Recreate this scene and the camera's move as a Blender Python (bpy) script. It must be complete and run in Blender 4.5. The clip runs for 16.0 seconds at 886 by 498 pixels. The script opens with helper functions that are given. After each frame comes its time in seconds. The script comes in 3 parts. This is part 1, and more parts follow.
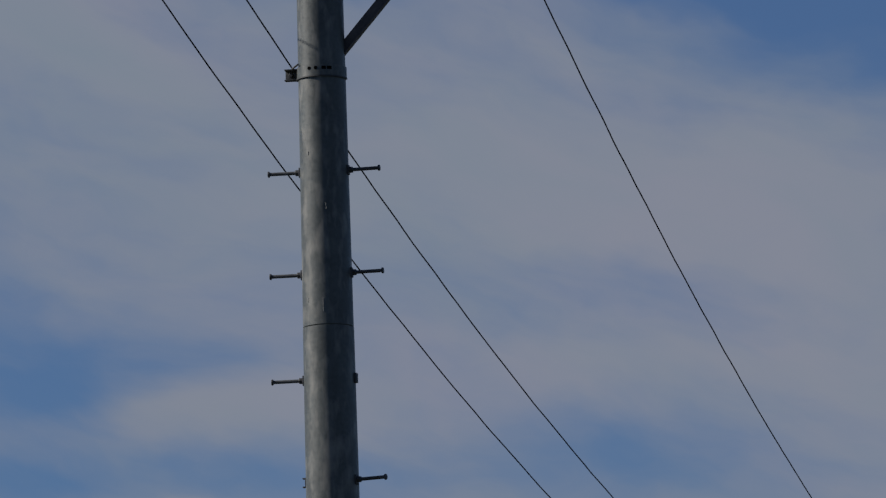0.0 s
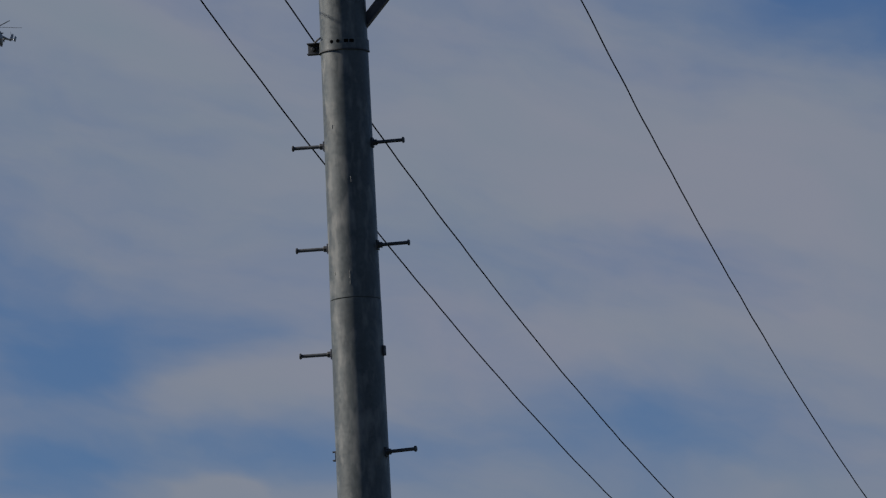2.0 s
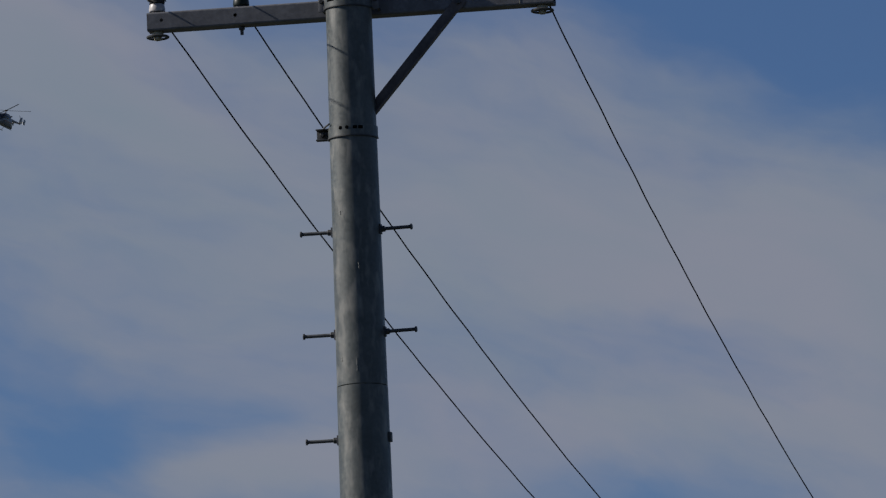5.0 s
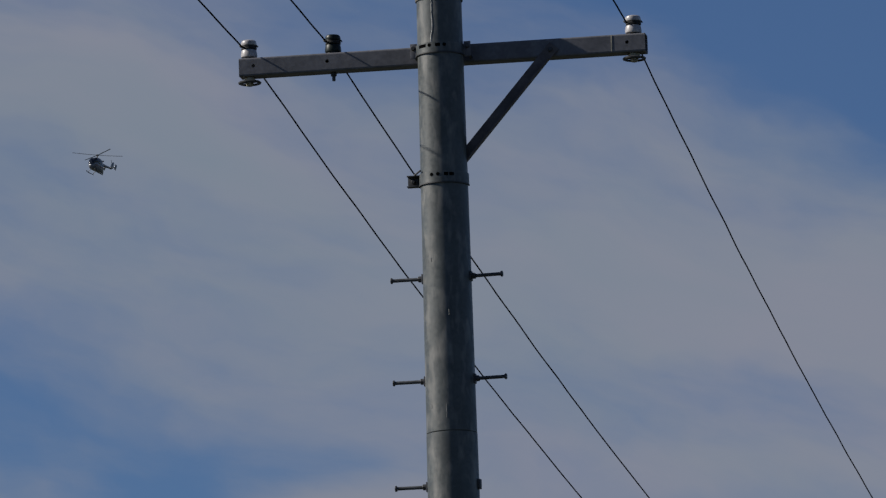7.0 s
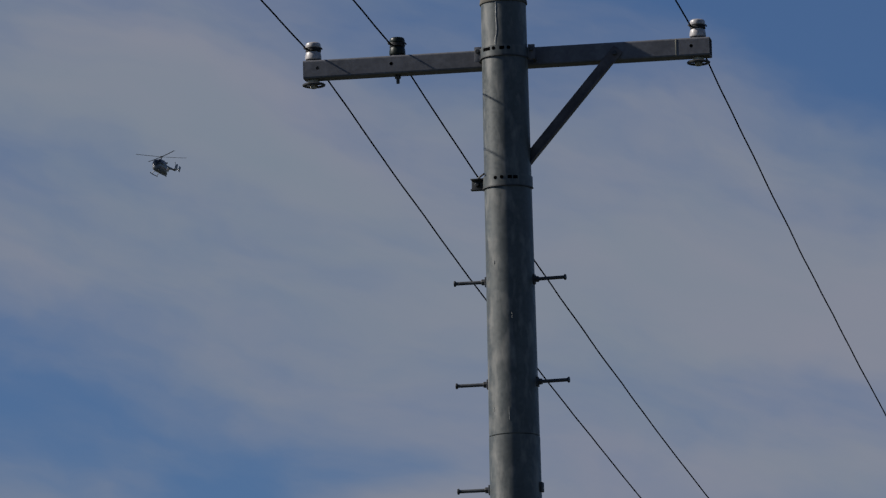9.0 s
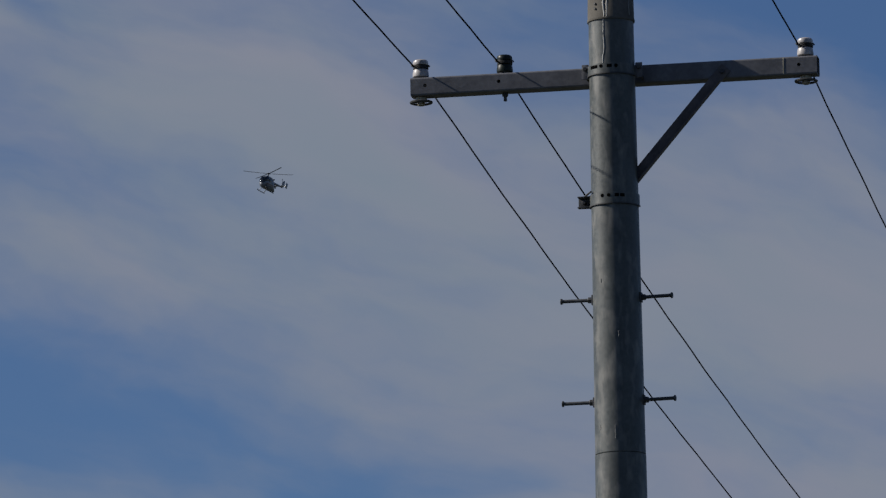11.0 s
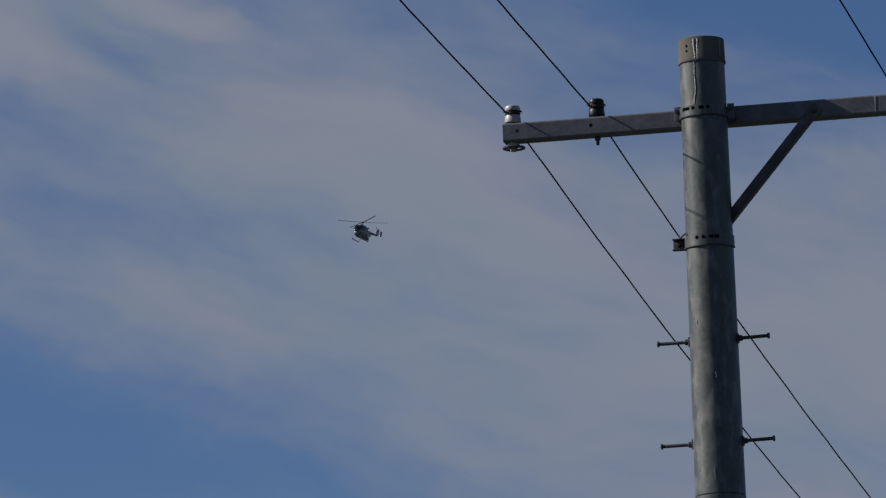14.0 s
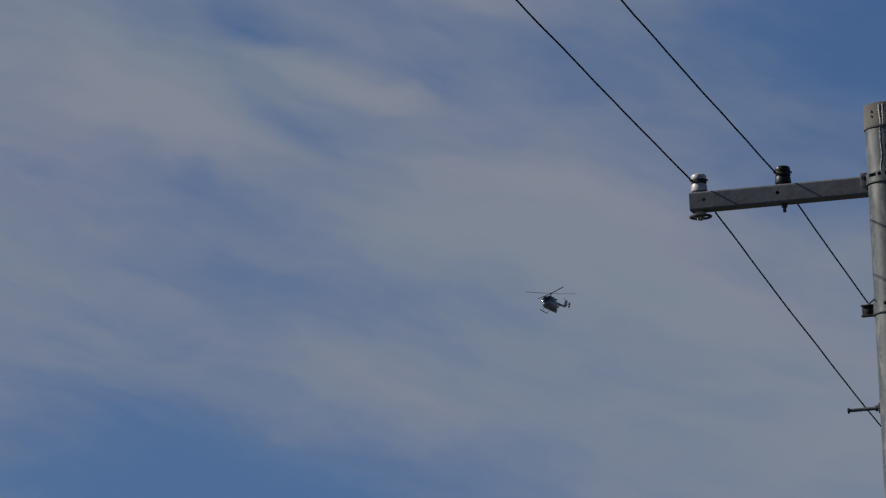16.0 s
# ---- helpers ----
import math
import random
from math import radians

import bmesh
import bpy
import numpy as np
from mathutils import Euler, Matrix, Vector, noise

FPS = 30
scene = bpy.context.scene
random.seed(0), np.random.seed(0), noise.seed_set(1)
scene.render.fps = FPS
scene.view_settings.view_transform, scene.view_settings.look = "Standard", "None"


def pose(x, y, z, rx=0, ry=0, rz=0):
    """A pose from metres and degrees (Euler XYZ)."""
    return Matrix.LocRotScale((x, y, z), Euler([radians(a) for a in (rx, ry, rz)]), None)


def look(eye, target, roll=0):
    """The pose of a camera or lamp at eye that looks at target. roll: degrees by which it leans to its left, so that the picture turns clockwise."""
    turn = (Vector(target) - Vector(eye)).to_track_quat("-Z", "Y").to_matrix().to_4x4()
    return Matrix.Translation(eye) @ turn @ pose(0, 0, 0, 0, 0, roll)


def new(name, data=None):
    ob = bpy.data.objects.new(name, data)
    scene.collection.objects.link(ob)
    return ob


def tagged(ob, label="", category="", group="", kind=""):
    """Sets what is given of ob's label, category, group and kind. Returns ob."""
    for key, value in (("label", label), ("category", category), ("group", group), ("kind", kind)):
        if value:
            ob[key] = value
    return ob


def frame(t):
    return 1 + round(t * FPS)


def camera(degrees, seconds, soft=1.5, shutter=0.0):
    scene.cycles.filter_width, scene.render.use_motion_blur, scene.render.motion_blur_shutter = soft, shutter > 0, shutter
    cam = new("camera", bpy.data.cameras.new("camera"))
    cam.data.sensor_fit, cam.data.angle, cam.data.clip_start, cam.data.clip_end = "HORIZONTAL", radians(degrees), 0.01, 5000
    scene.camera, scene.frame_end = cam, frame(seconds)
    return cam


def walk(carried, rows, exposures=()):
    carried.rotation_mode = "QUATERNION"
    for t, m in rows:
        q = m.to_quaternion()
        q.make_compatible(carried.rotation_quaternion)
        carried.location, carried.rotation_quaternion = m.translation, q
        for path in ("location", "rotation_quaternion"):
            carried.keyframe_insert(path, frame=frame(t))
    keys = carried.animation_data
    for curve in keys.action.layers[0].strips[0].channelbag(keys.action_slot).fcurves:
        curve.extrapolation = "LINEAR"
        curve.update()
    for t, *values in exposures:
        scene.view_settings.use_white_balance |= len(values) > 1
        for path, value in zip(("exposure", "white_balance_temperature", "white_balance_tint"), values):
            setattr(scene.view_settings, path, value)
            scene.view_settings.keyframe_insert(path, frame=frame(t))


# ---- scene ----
# ================= camera: a long lens from the ground, hand-held, turning after a helicopter =================
cam = camera(6.410, 16.0, soft=1.3)
EYE = Vector((0.0, -40.0, 1.6))
# seconds, heading to the right of the pole, climb of the axis, lean (degrees)
PATH = [
    (0, 0.872, 9.513, -1.31), (0.2, 1.044, 9.569, -1.43), (0.5, 1.119, 9.684, -1.61),
    (0.7, 1.111, 9.752, -1.81), (1, 1.073, 9.760, -2.05), (1.2, 1.050, 9.703, -2.19),
    (1.5, 0.984, 9.617, -2.43), (1.8, 0.876, 9.445, -2.37), (2, 0.675, 9.310, -2.34),
    (2.1, 0.528, 9.218, -2.23), (2.2, 0.444, 9.157, -2.04), (2.3, 0.410, 9.145, -1.92),
    (2.4, 0.411, 9.165, -1.83), (2.5, 0.706, 9.270, -1.64), (2.7, 0.924, 9.562, -1.98),
    (2.8, 1.013, 9.619, -2.15), (3, 1.070, 9.655, -2.39), (3.2, 1.027, 9.655, -2.32),
    (3.5, 0.825, 9.617, -2.10), (3.7, 0.762, 9.649, -2.05), (4, 0.696, 9.752, -1.99),
    (4.2, 0.673, 9.817, -1.95), (6.3, 0.480, 10.071, -1.70), (6.5, 0.342, 10.127, -1.60),
    (6.8, 0.104, 10.223, -1.44), (7, -0.013, 10.301, -1.40), (7.3, -0.144, 10.428, -1.29),
    (7.5, -0.211, 10.326, -1.21), (7.8, -0.253, 10.401, -1.23), (8, -0.272, 10.397, -1.22),
    (8.3, -0.283, 10.357, -1.24), (8.5, -0.324, 10.340, -1.27), (8.8, -0.407, 10.325, -1.15),
    (9, -0.479, 10.332, -1.07), (9.2, -0.529, 10.352, -1.07), (11.3, -1.395, 10.536, -0.80),
    (11.5, -1.382, 10.618, -1.01), (11.8, -1.388, 10.695, -1.27), (12, -1.457, 10.691, -1.56),
    (12.3, -1.690, 10.583, -1.60), (12.5, -1.769, 10.581, -1.64), (12.8, -1.870, 10.637, -1.51),
    (13, -1.928, 10.669, -1.45), (13.3, -2.022, 10.705, -1.42), (13.5, -2.064, 10.733, -1.46),
    (13.8, -1.955, 10.789, -1.75), (14, -1.957, 10.820, -1.78), (14.3, -1.998, 10.835, -1.91),
    (14.5, -2.067, 10.853, -1.98), (14.8, -2.268, 10.926, -2.12), (15, -2.408, 10.974, -2.20),
    (15.3, -2.698, 11.085, -2.33), (15.5, -2.885, 11.188, -2.34), (15.8, -3.172, 11.363, -2.42),
    (16, -3.323, 11.387, -2.47),
]
walk(cam, [(t, pose(EYE.x, EYE.y, EYE.z, 90 + up, 0, -yaw) @ pose(0, 0, 0, 0, 0, roll)) for t, yaw, up, roll in PATH],
     exposures=[(0.0, 0.0), (16.0, 0.0)])

# ================= sky and sun =================
SUN_ELEVATION, SUN_AZIMUTH = radians(32.2), radians(273.0)      # azimuth clockwise from +y
CLOUD_COLOUR = (0.220, 0.246, 0.296, 1)
SKY_STRENGTH, SKY_TINT = 0.050, (0.70, 0.82, 1.09)


def build_sky():
    world = bpy.data.worlds.new("sky")
    scene.world = world
    world.use_nodes = True
    nt = world.node_tree
    nt.nodes.clear()
    N, L = nt.nodes.new, nt.links.new

    def math_node(op, a, b=None, c=None):
        n = N("ShaderNodeMath")
        n.operation = op
        for i, v in enumerate((a, b, c)):
            if v is None:
                continue
            if isinstance(v, (int, float)):
                n.inputs[i].default_value = v
            else:
                L(v, n.inputs[i])
        return n.outputs[0]

    out, bg = N("ShaderNodeOutputWorld"), N("ShaderNodeBackground")
    L(bg.outputs[0], out.inputs[0])
    sky = N("ShaderNodeTexSky")
    sky.sky_type, sky.sun_disc = "NISHITA", False
    sky.sun_elevation, sky.sun_rotation = SUN_ELEVATION, SUN_AZIMUTH
    sky.altitude, sky.air_density, sky.dust_density, sky.ozone_density = 50, 1.0, 0.0, 4.0
    scaled = N("ShaderNodeVectorMath")
    scaled.operation = "SCALE"
    L(sky.outputs[0], scaled.inputs[0])
    scaled.inputs["Scale"].default_value = SKY_STRENGTH
    clear = N("ShaderNodeVectorMath")
    clear.operation = "MULTIPLY"
    L(scaled.outputs[0], clear.inputs[0])
    clear.inputs[1].default_value = SKY_TINT

    # direction as heading and height over the horizon, in degrees
    tc, sep = N("ShaderNodeTexCoord"), N("ShaderNodeSeparateXYZ")
    L(tc.outputs["Generated"], sep.inputs[0])
    az = math_node("MULTIPLY", math_node("ARCTAN2", sep.outputs[0], sep.outputs[1]), 180 / math.pi)
    el = math_node("MULTIPLY", math_node("ARCSINE", sep.outputs[2]), 180 / math.pi)
    com = N("ShaderNodeCombineXYZ")
    L(az, com.inputs[0]), L(el, com.inputs[1])
    # the forms below are laid out in half-degrees about this bank of cloud
    grow = N("ShaderNodeVectorMath")
    grow.operation = "MULTIPLY_ADD"
    L(com.outputs[0], grow.inputs[0])
    grow.inputs[1].default_value, grow.inputs[2].default_value = (1.923, 1.923, 0), (0, -2.507, 0)
    plain = grow.outputs[0]

    def cloud_noise(scale, rot, stretch, detail, rough, seed, source=plain):
        turn, m = N("ShaderNodeMapping"), N("ShaderNodeMapping")
        turn.inputs["Rotation"].default_value = (0, 0, radians(rot))
        L(source, turn.inputs[0])
        m.inputs["Scale"].default_value = (1 / stretch, 1, 1)
        m.inputs["Location"].default_value = (seed * 3.7, seed * 1.9, seed)
        L(turn.outputs[0], m.inputs[0])
        n = N("ShaderNodeTexNoise")
        n.inputs["Scale"].default_value = scale
        n.inputs["Detail"].default_value = detail
        n.inputs["Roughness"].default_value = rough
        L(m.outputs[0], n.inputs["Vector"])
        return n

    # the wind frays the edges of all the forms
    warp = cloud_noise(0.42, 14, 1.8, 4, 0.55, 2.0)
    shift = N("ShaderNodeVectorMath")
    shift.operation = "SUBTRACT"
    L(warp.outputs["Color"], shift.inputs[0])
    shift.inputs[1].default_value = (0.5, 0.5, 0.5)
    push = N("ShaderNodeVectorMath")
    push.operation = "MULTIPLY_ADD"
    L(shift.outputs[0], push.inputs[0])
    push.inputs[1].default_value = (2.6, 1.5, 0)
    L(plain, push.inputs[2])
    bent = push.outputs[0]

    broad = cloud_noise(0.30, 16, 2.2, 3, 0.5, 5.0, bent)
    streak = cloud_noise(1.05, 15, 4.0, 4, 0.5, 9.0, bent)
    density = math_node("MULTIPLY_ADD", math_node("SUBTRACT", broad.outputs[0], 0.5), 0.8, 0.755)
    density = math_node("MULTIPLY_ADD", math_node("SUBTRACT", streak.outputs[0], 0.5), 0.7, density)
    wisp = cloud_noise(2.4, 18, 2.2, 5, 0.55, 14.0, bent)
    density = math_node("MULTIPLY_ADD", math_node("SUBTRACT", wisp.outputs[0], 0.5), 0.3, density)

    # clear gaps and banks of thin cloud: heading, height, half-length, half-height, tilt, amount
    for a, e, w, h, tilt, amount in GAPS + BANKS:
        m = N("ShaderNodeMapping")
        m.vector_type = "TEXTURE"
        m.inputs["Location"].default_value = (a, e, 0)
        m.inputs["Rotation"].default_value = (0, 0, radians(tilt))
        m.inputs["Scale"].default_value = (w, h, 1)
        L(bent, m.inputs[0])
        ln = N("ShaderNodeVectorMath")
        ln.operation = "LENGTH"
        L(m.outputs[0], ln.inputs[0])
        g = N("ShaderNodeMapRange")
        g.interpolation_type = "SMOOTHSTEP"
        g.inputs["From Min"].default_value, g.inputs["From Max"].default_value = 0.0, 1.5
        g.inputs["To Min"].default_value, g.inputs["To Max"].default_value = amount, 0.0
        L(ln.outputs["Value"], g.inputs["Value"])
        density = math_node("ADD", density, g.outputs[0])

    # the bank is thinned to clear sky out of view, to lessen the fill light
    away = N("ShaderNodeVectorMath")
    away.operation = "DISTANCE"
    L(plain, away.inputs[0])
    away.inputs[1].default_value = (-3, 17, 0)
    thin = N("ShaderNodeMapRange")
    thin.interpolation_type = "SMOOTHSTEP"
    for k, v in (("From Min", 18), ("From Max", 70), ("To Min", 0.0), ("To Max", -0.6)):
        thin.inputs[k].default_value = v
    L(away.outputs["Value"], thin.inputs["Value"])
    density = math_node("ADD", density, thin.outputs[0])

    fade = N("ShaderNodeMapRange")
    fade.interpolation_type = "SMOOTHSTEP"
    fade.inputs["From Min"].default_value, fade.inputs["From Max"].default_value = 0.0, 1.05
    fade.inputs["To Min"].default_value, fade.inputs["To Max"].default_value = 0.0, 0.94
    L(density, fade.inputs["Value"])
    # cloud tone: cool grey with a warmer, brighter and a bluer, duller part
    tone = cloud_noise(0.5, 18, 3.0, 4, 0.5, 21.0, bent)
    ramp = N("ShaderNodeValToRGB")
    r, g_, b, _ = CLOUD_COLOUR
    ramp.color_ramp.elements[0].position, ramp.color_ramp.elements[0].color = 0.3, (r * 0.91, g_ * 0.965, b * 0.985, 1)
    ramp.color_ramp.elements[1].position, ramp.color_ramp.elements[1].color = 0.7, (r * 1.09, g_ * 1.015, b * 1.03, 1)
    L(tone.outputs[0], ramp.inputs[0])
    mix = N("ShaderNodeMix")
    mix.data_type = "RGBA"
    L(fade.outputs[0], mix.inputs["Factor"])
    L(clear.outputs[0], mix.inputs["A"])
    L(ramp.outputs[0], mix.inputs["B"])
    L(mix.outputs["Result"], bg.inputs[0])
    bg.inputs[1].default_value = 1.0


GAPS = (
    (8.2, 20.3, 4.6, 2.4, -20, -1.25), (2.6, 21.2, 6.0, 1.9, -8, -0.74), (-2.8, 21.0, 2.6, 1.2, -10, -0.16), (0.8, 22.5, 3.6, 1.4, -15, -0.4),
    (-3.5, 13.9, 1.9, 0.75, 6, -0.70), (-1.7, 12.7, 3.4, 0.50, -3, -0.52), (3.8, 15.0, 2.8, 0.7, -5, -0.30),
    (-8.0, 15.4, 4.4, 1.45, -12, -0.40), (-11.3, 16.3, 3.8, 1.3, -8, -0.48), (-3.6, 15.2, 3.0, 0.8, -8, -0.20),
    (-8.4, 22.3, 1.2, 0.45, -35, -0.26), (-8.3, 21.1, 0.9, 0.35, -30, -0.26), (-10.0, 20.3, 1.8, 0.35, -25, -0.24),
    (0.6, 19.5, 3.6, 1.2, -10, -0.10), (-3.5, 22.2, 3.0, 1.0, -22, -0.2), (-9.0, 18.7, 2.4, 0.5, -14, -0.18), (4.2, 12.6, 3.0, 0.65, -5, -0.42), (-4.6, 12.3, 1.6, 0.6, 0, -0.62),
)
BANKS = (
    (-1.6, 13.5, 1.9, 0.45, 4, 0.3), (-1.7, 11.8, 0.85, 0.45, 0, 1.7), (3.0, 17.0, 4.0, 1.2, -6, 0.18), (6.6, 16.4, 1.8, 1.4, 0, 0.2),
    (-3.5, 18.8, 1.8, 0.9, -15, 0.2), (-4.6, 19.4, 2.6, 0.7, -24, 0.22), (-7.8, 21.9, 1.0, 0.25, -12, 0.6), (-6.2, 19.5, 1.8, 0.6, -20, 0.25), (-11.3, 21.6, 1.7, 0.8, -15, 0.2),
    (-4.0, 15.6, 2.0, 0.6, -15, 0.2), (4.5, 13.9, 2.6, 0.4, -5, 0.15),
)
build_sky()

sun = new("sun", bpy.data.lights.new("sun", "SUN"))
sun.data.energy, sun.data.angle, sun.data.color = 5.0, radians(0.9), (1.0, 0.95, 0.88)
sun_dir = Vector((math.sin(SUN_AZIMUTH) * math.cos(SUN_ELEVATION), math.cos(SUN_AZIMUTH) * math.cos(SUN_ELEVATION), math.sin(SUN_ELEVATION)))
sun.matrix_world = look(sun_dir * 60, (0, 0, 0))


# ================= materials =================
def material(name, colour, rough=0.6, metal=0.0, spread=0.25, fine=60.0, coarse=6.0, bump=0.15, stain=None, streaks=0.0, spangle=0.0,
             stain_at=(0.55, 0.75), gloss=0.5, dents=0.0, blotch=9.0):
    """A weathered surface: blotches at two scales, optional runs down the face, zinc spangle and stains, and fine relief."""
    m = bpy.data.materials.new(name)
    m.use_nodes = True
    nt = m.node_tree
    N, L = nt.nodes.new, nt.links.new
    b = nt.nodes["Principled BSDF"]
    b.inputs["Roughness"].default_value, b.inputs["Metallic"].default_value = rough, metal
    b.inputs["Specular IOR Level"].default_value = gloss
    tc = N("ShaderNodeTexCoord")

    def tex(scale, detail, squash=(1, 1, 1)):
        mp, n = N("ShaderNodeMapping"), N("ShaderNodeTexNoise")
        mp.inputs["Scale"].default_value = squash
        L(tc.outputs["Object"], mp.inputs[0]), L(mp.outputs[0], n.inputs["Vector"])
        n.inputs["Scale"].default_value, n.inputs["Detail"].default_value = scale, detail
        return n.outputs[0]

    def ramp(src, lo, hi, a, c):
        r = N("ShaderNodeMapRange")
        L(src, r.inputs["Value"])
        for k, v in (("From Min", lo), ("From Max", hi), ("To Min", a), ("To Max", c)):
            r.inputs[k].default_value = v
        return r.outputs[0]

    def times(a, c):
        r = N("ShaderNodeMath")
        r.operation = "MULTIPLY"
        L(a, r.inputs[0]), L(c, r.inputs[1])
        return r.outputs[0]

    fine_n, coarse_n = tex(fine, 4), tex(coarse, 3)
    value = times(ramp(fine_n, 0.3, 0.7, 1 - spread * 0.6, 1 + spread * 0.6), ramp(coarse_n, 0.3, 0.7, 1 - spread, 1 + spread))
    if streaks:
        value = times(value, ramp(tex(18, 4, (1, 1, 0.12)), 0.35, 0.7, 1 - streaks, 1 + streaks))
    if spangle:
        v = N("ShaderNodeTexVoronoi")
        L(tc.outputs["Object"], v.inputs["Vector"])
        v.inputs["Scale"].default_value = 55
        s = N("ShaderNodeSeparateColor")
        L(v.outputs["Color"], s.inputs[0])
        value = times(value, ramp(s.outputs[0], 0, 1, 1 - spangle, 1 + spangle))
    mul = N("ShaderNodeVectorMath")
    mul.operation = "SCALE"
    mul.inputs[0].default_value = colour
    L(value, mul.inputs["Scale"])
    col = mul.outputs[0]
    if stain:
        mx = N("ShaderNodeMix")
        mx.data_type = "RGBA"
        L(ramp(tex(blotch, 5, (1, 1, 0.35)), *stain_at, 0, 0.8), mx.inputs["Factor"])
        L(col, mx.inputs["A"])
        mx.inputs["B"].default_value = (*stain, 1)
        col = mx.outputs["Result"]
    L(col, b.inputs["Base Color"])
    L(ramp(fine_n, 0.3, 0.7, max(0.05, rough - 0.1), min(1, rough + 0.1)), b.inputs["Roughness"])
    if bump:
        bp = N("ShaderNodeBump")
        bp.inputs["Strength"].default_value, bp.inputs["Distance"].default_value = bump, 0.002
        L(fine_n, bp.inputs["Height"])
        L(bp.outputs[0], b.inputs["Normal"])
        if dents:
            wide = N("ShaderNodeBump")
            wide.inputs["Strength"].default_value, wide.inputs["Distance"].default_value = dents, 0.01
            L(tex(14, 3, (1, 1, 0.5)), wide.inputs["Height"])
            L(wide.outputs[0], bp.inputs["Normal"])
    return m


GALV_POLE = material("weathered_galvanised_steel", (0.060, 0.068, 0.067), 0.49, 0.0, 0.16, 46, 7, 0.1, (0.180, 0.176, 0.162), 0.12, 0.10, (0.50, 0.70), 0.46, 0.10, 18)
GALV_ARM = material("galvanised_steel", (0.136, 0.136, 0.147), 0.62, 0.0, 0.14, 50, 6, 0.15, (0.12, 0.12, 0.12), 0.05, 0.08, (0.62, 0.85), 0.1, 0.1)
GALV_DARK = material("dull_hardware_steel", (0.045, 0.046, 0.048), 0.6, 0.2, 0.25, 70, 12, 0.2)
BRACE = material("dark_brown_grey_steel", (0.102, 0.088, 0.083), 0.65, 0.0, 0.25, 60, 10, 0.2, gloss=0.2)
CAP = material("grey_beige_cap", (0.112, 0.104, 0.09), 0.8, 0.0, 0.2, 60, 9, 0.2, (0.06, 0.058, 0.05), gloss=0.1)
PORCELAIN = material("white_porcelain", (0.40, 0.375, 0.365), 0.42, 0.0, 0.08, 40, 14, 0.03, (0.20, 0.18, 0.17), 0, 0, (0.52, 0.7), blotch=30)
DARK_GLAZE = material("dark_green_glaze", (0.006, 0.011, 0.008), 0.45, 0.0, 0.2, 40, 10, 0.03, gloss=0.25)
WIRE = material("weathered_aluminium_wire", (0.007, 0.007, 0.009), 0.9, 0.0, 0.2, 120, 8, 0.0, gloss=0.0)
TIE = material("tie_wire", (0.015, 0.015, 0.015), 0.7, 0.0, 0.2, 90, 20, 0.1)
HOLE = material("hole_shade_black", (0.004, 0.004, 0.004), 0.9, 0.0, 0.1, 60, 20, 0.0, gloss=0.0)
BOLT_SUN_SIDE = material("sun_side_bolt_steel", (0.075, 0.078, 0.082), 0.6, 0.0, 0.25, 80, 20, 0.1, gloss=0.3)
DRIP = material("white_paint_run", (0.42, 0.41, 0.38), 0.6, 0.0, 0.12, 60, 12, 0.1)
CREAM = material("cream_paint", (0.34, 0.31, 0.23), 0.7, 0.0, 0.2, 90, 25, 0.1)
OLD_DRIP = material("chalky_old_paint", (0.2, 0.2, 0.19), 0.8, 0.0, 0.2, 90, 12, 0.1)
GROUND = material("dry_grass_and_soil", (0.030, 0.036, 0.022), 0.95, 0.0, 0.35, 3.0, 0.15, 0.3, (0.05, 0.046, 0.035))
HELI_PAINT = material("dark_blue_grey_paint", (0.14, 0.15, 0.17), 0.3, 0.0, 0.1, 2, 0.4, 0.0)
HELI_RED = material("dull_red_paint", (0.16, 0.03, 0.03), 0.35, 0.0, 0.1, 2, 0.4, 0.0)
HELI_LIGHT = material("pale_grey", (0.3, 0.31, 0.33), 0.35, 0.0, 0.1, 2, 0.4, 0.0)
HELI_GLASS = material("tinted_canopy", (0.012, 0.015, 0.02), 0.08, 0.0, 0.05, 2, 0.4, 0.0)
HELI_BLACK = material("black_rotor_composite", (0.02, 0.02, 0.022), 0.5, 0.0, 0.1, 4, 0.5, 0.0)


# ================= mesh helpers =================
def finish(name, bm, mat):
    bmesh.ops.recalc_face_normals(bm, faces=bm.faces)
    me = bpy.data.meshes.new(name)
    bm.to_mesh(me)
    bm.free()
    me.materials.append(mat)
    return new(name, me)


def part(name, bm, mat, parent, label=""):
    """One bmesh as one mesh object under a thing or a part; its coordinates are those of the parent."""
    ob = finish(name, bm, mat)
    ob.parent = parent
    return tagged(ob, label)


def thing(name, place, label, category, group="", kind=""):
    ob = new(name)
    ob.matrix_world = place
    ob.empty_display_size = 0.2
    return tagged(ob, label, category, group, kind)


def smooth_bm(bm, angle=35):
    for f in bm.faces:
        f.smooth = True
    for e in bm.edges:
        if len(e.link_faces) == 2 and e.calc_face_angle(0) > radians(angle):
            e.smooth = False
    return bm


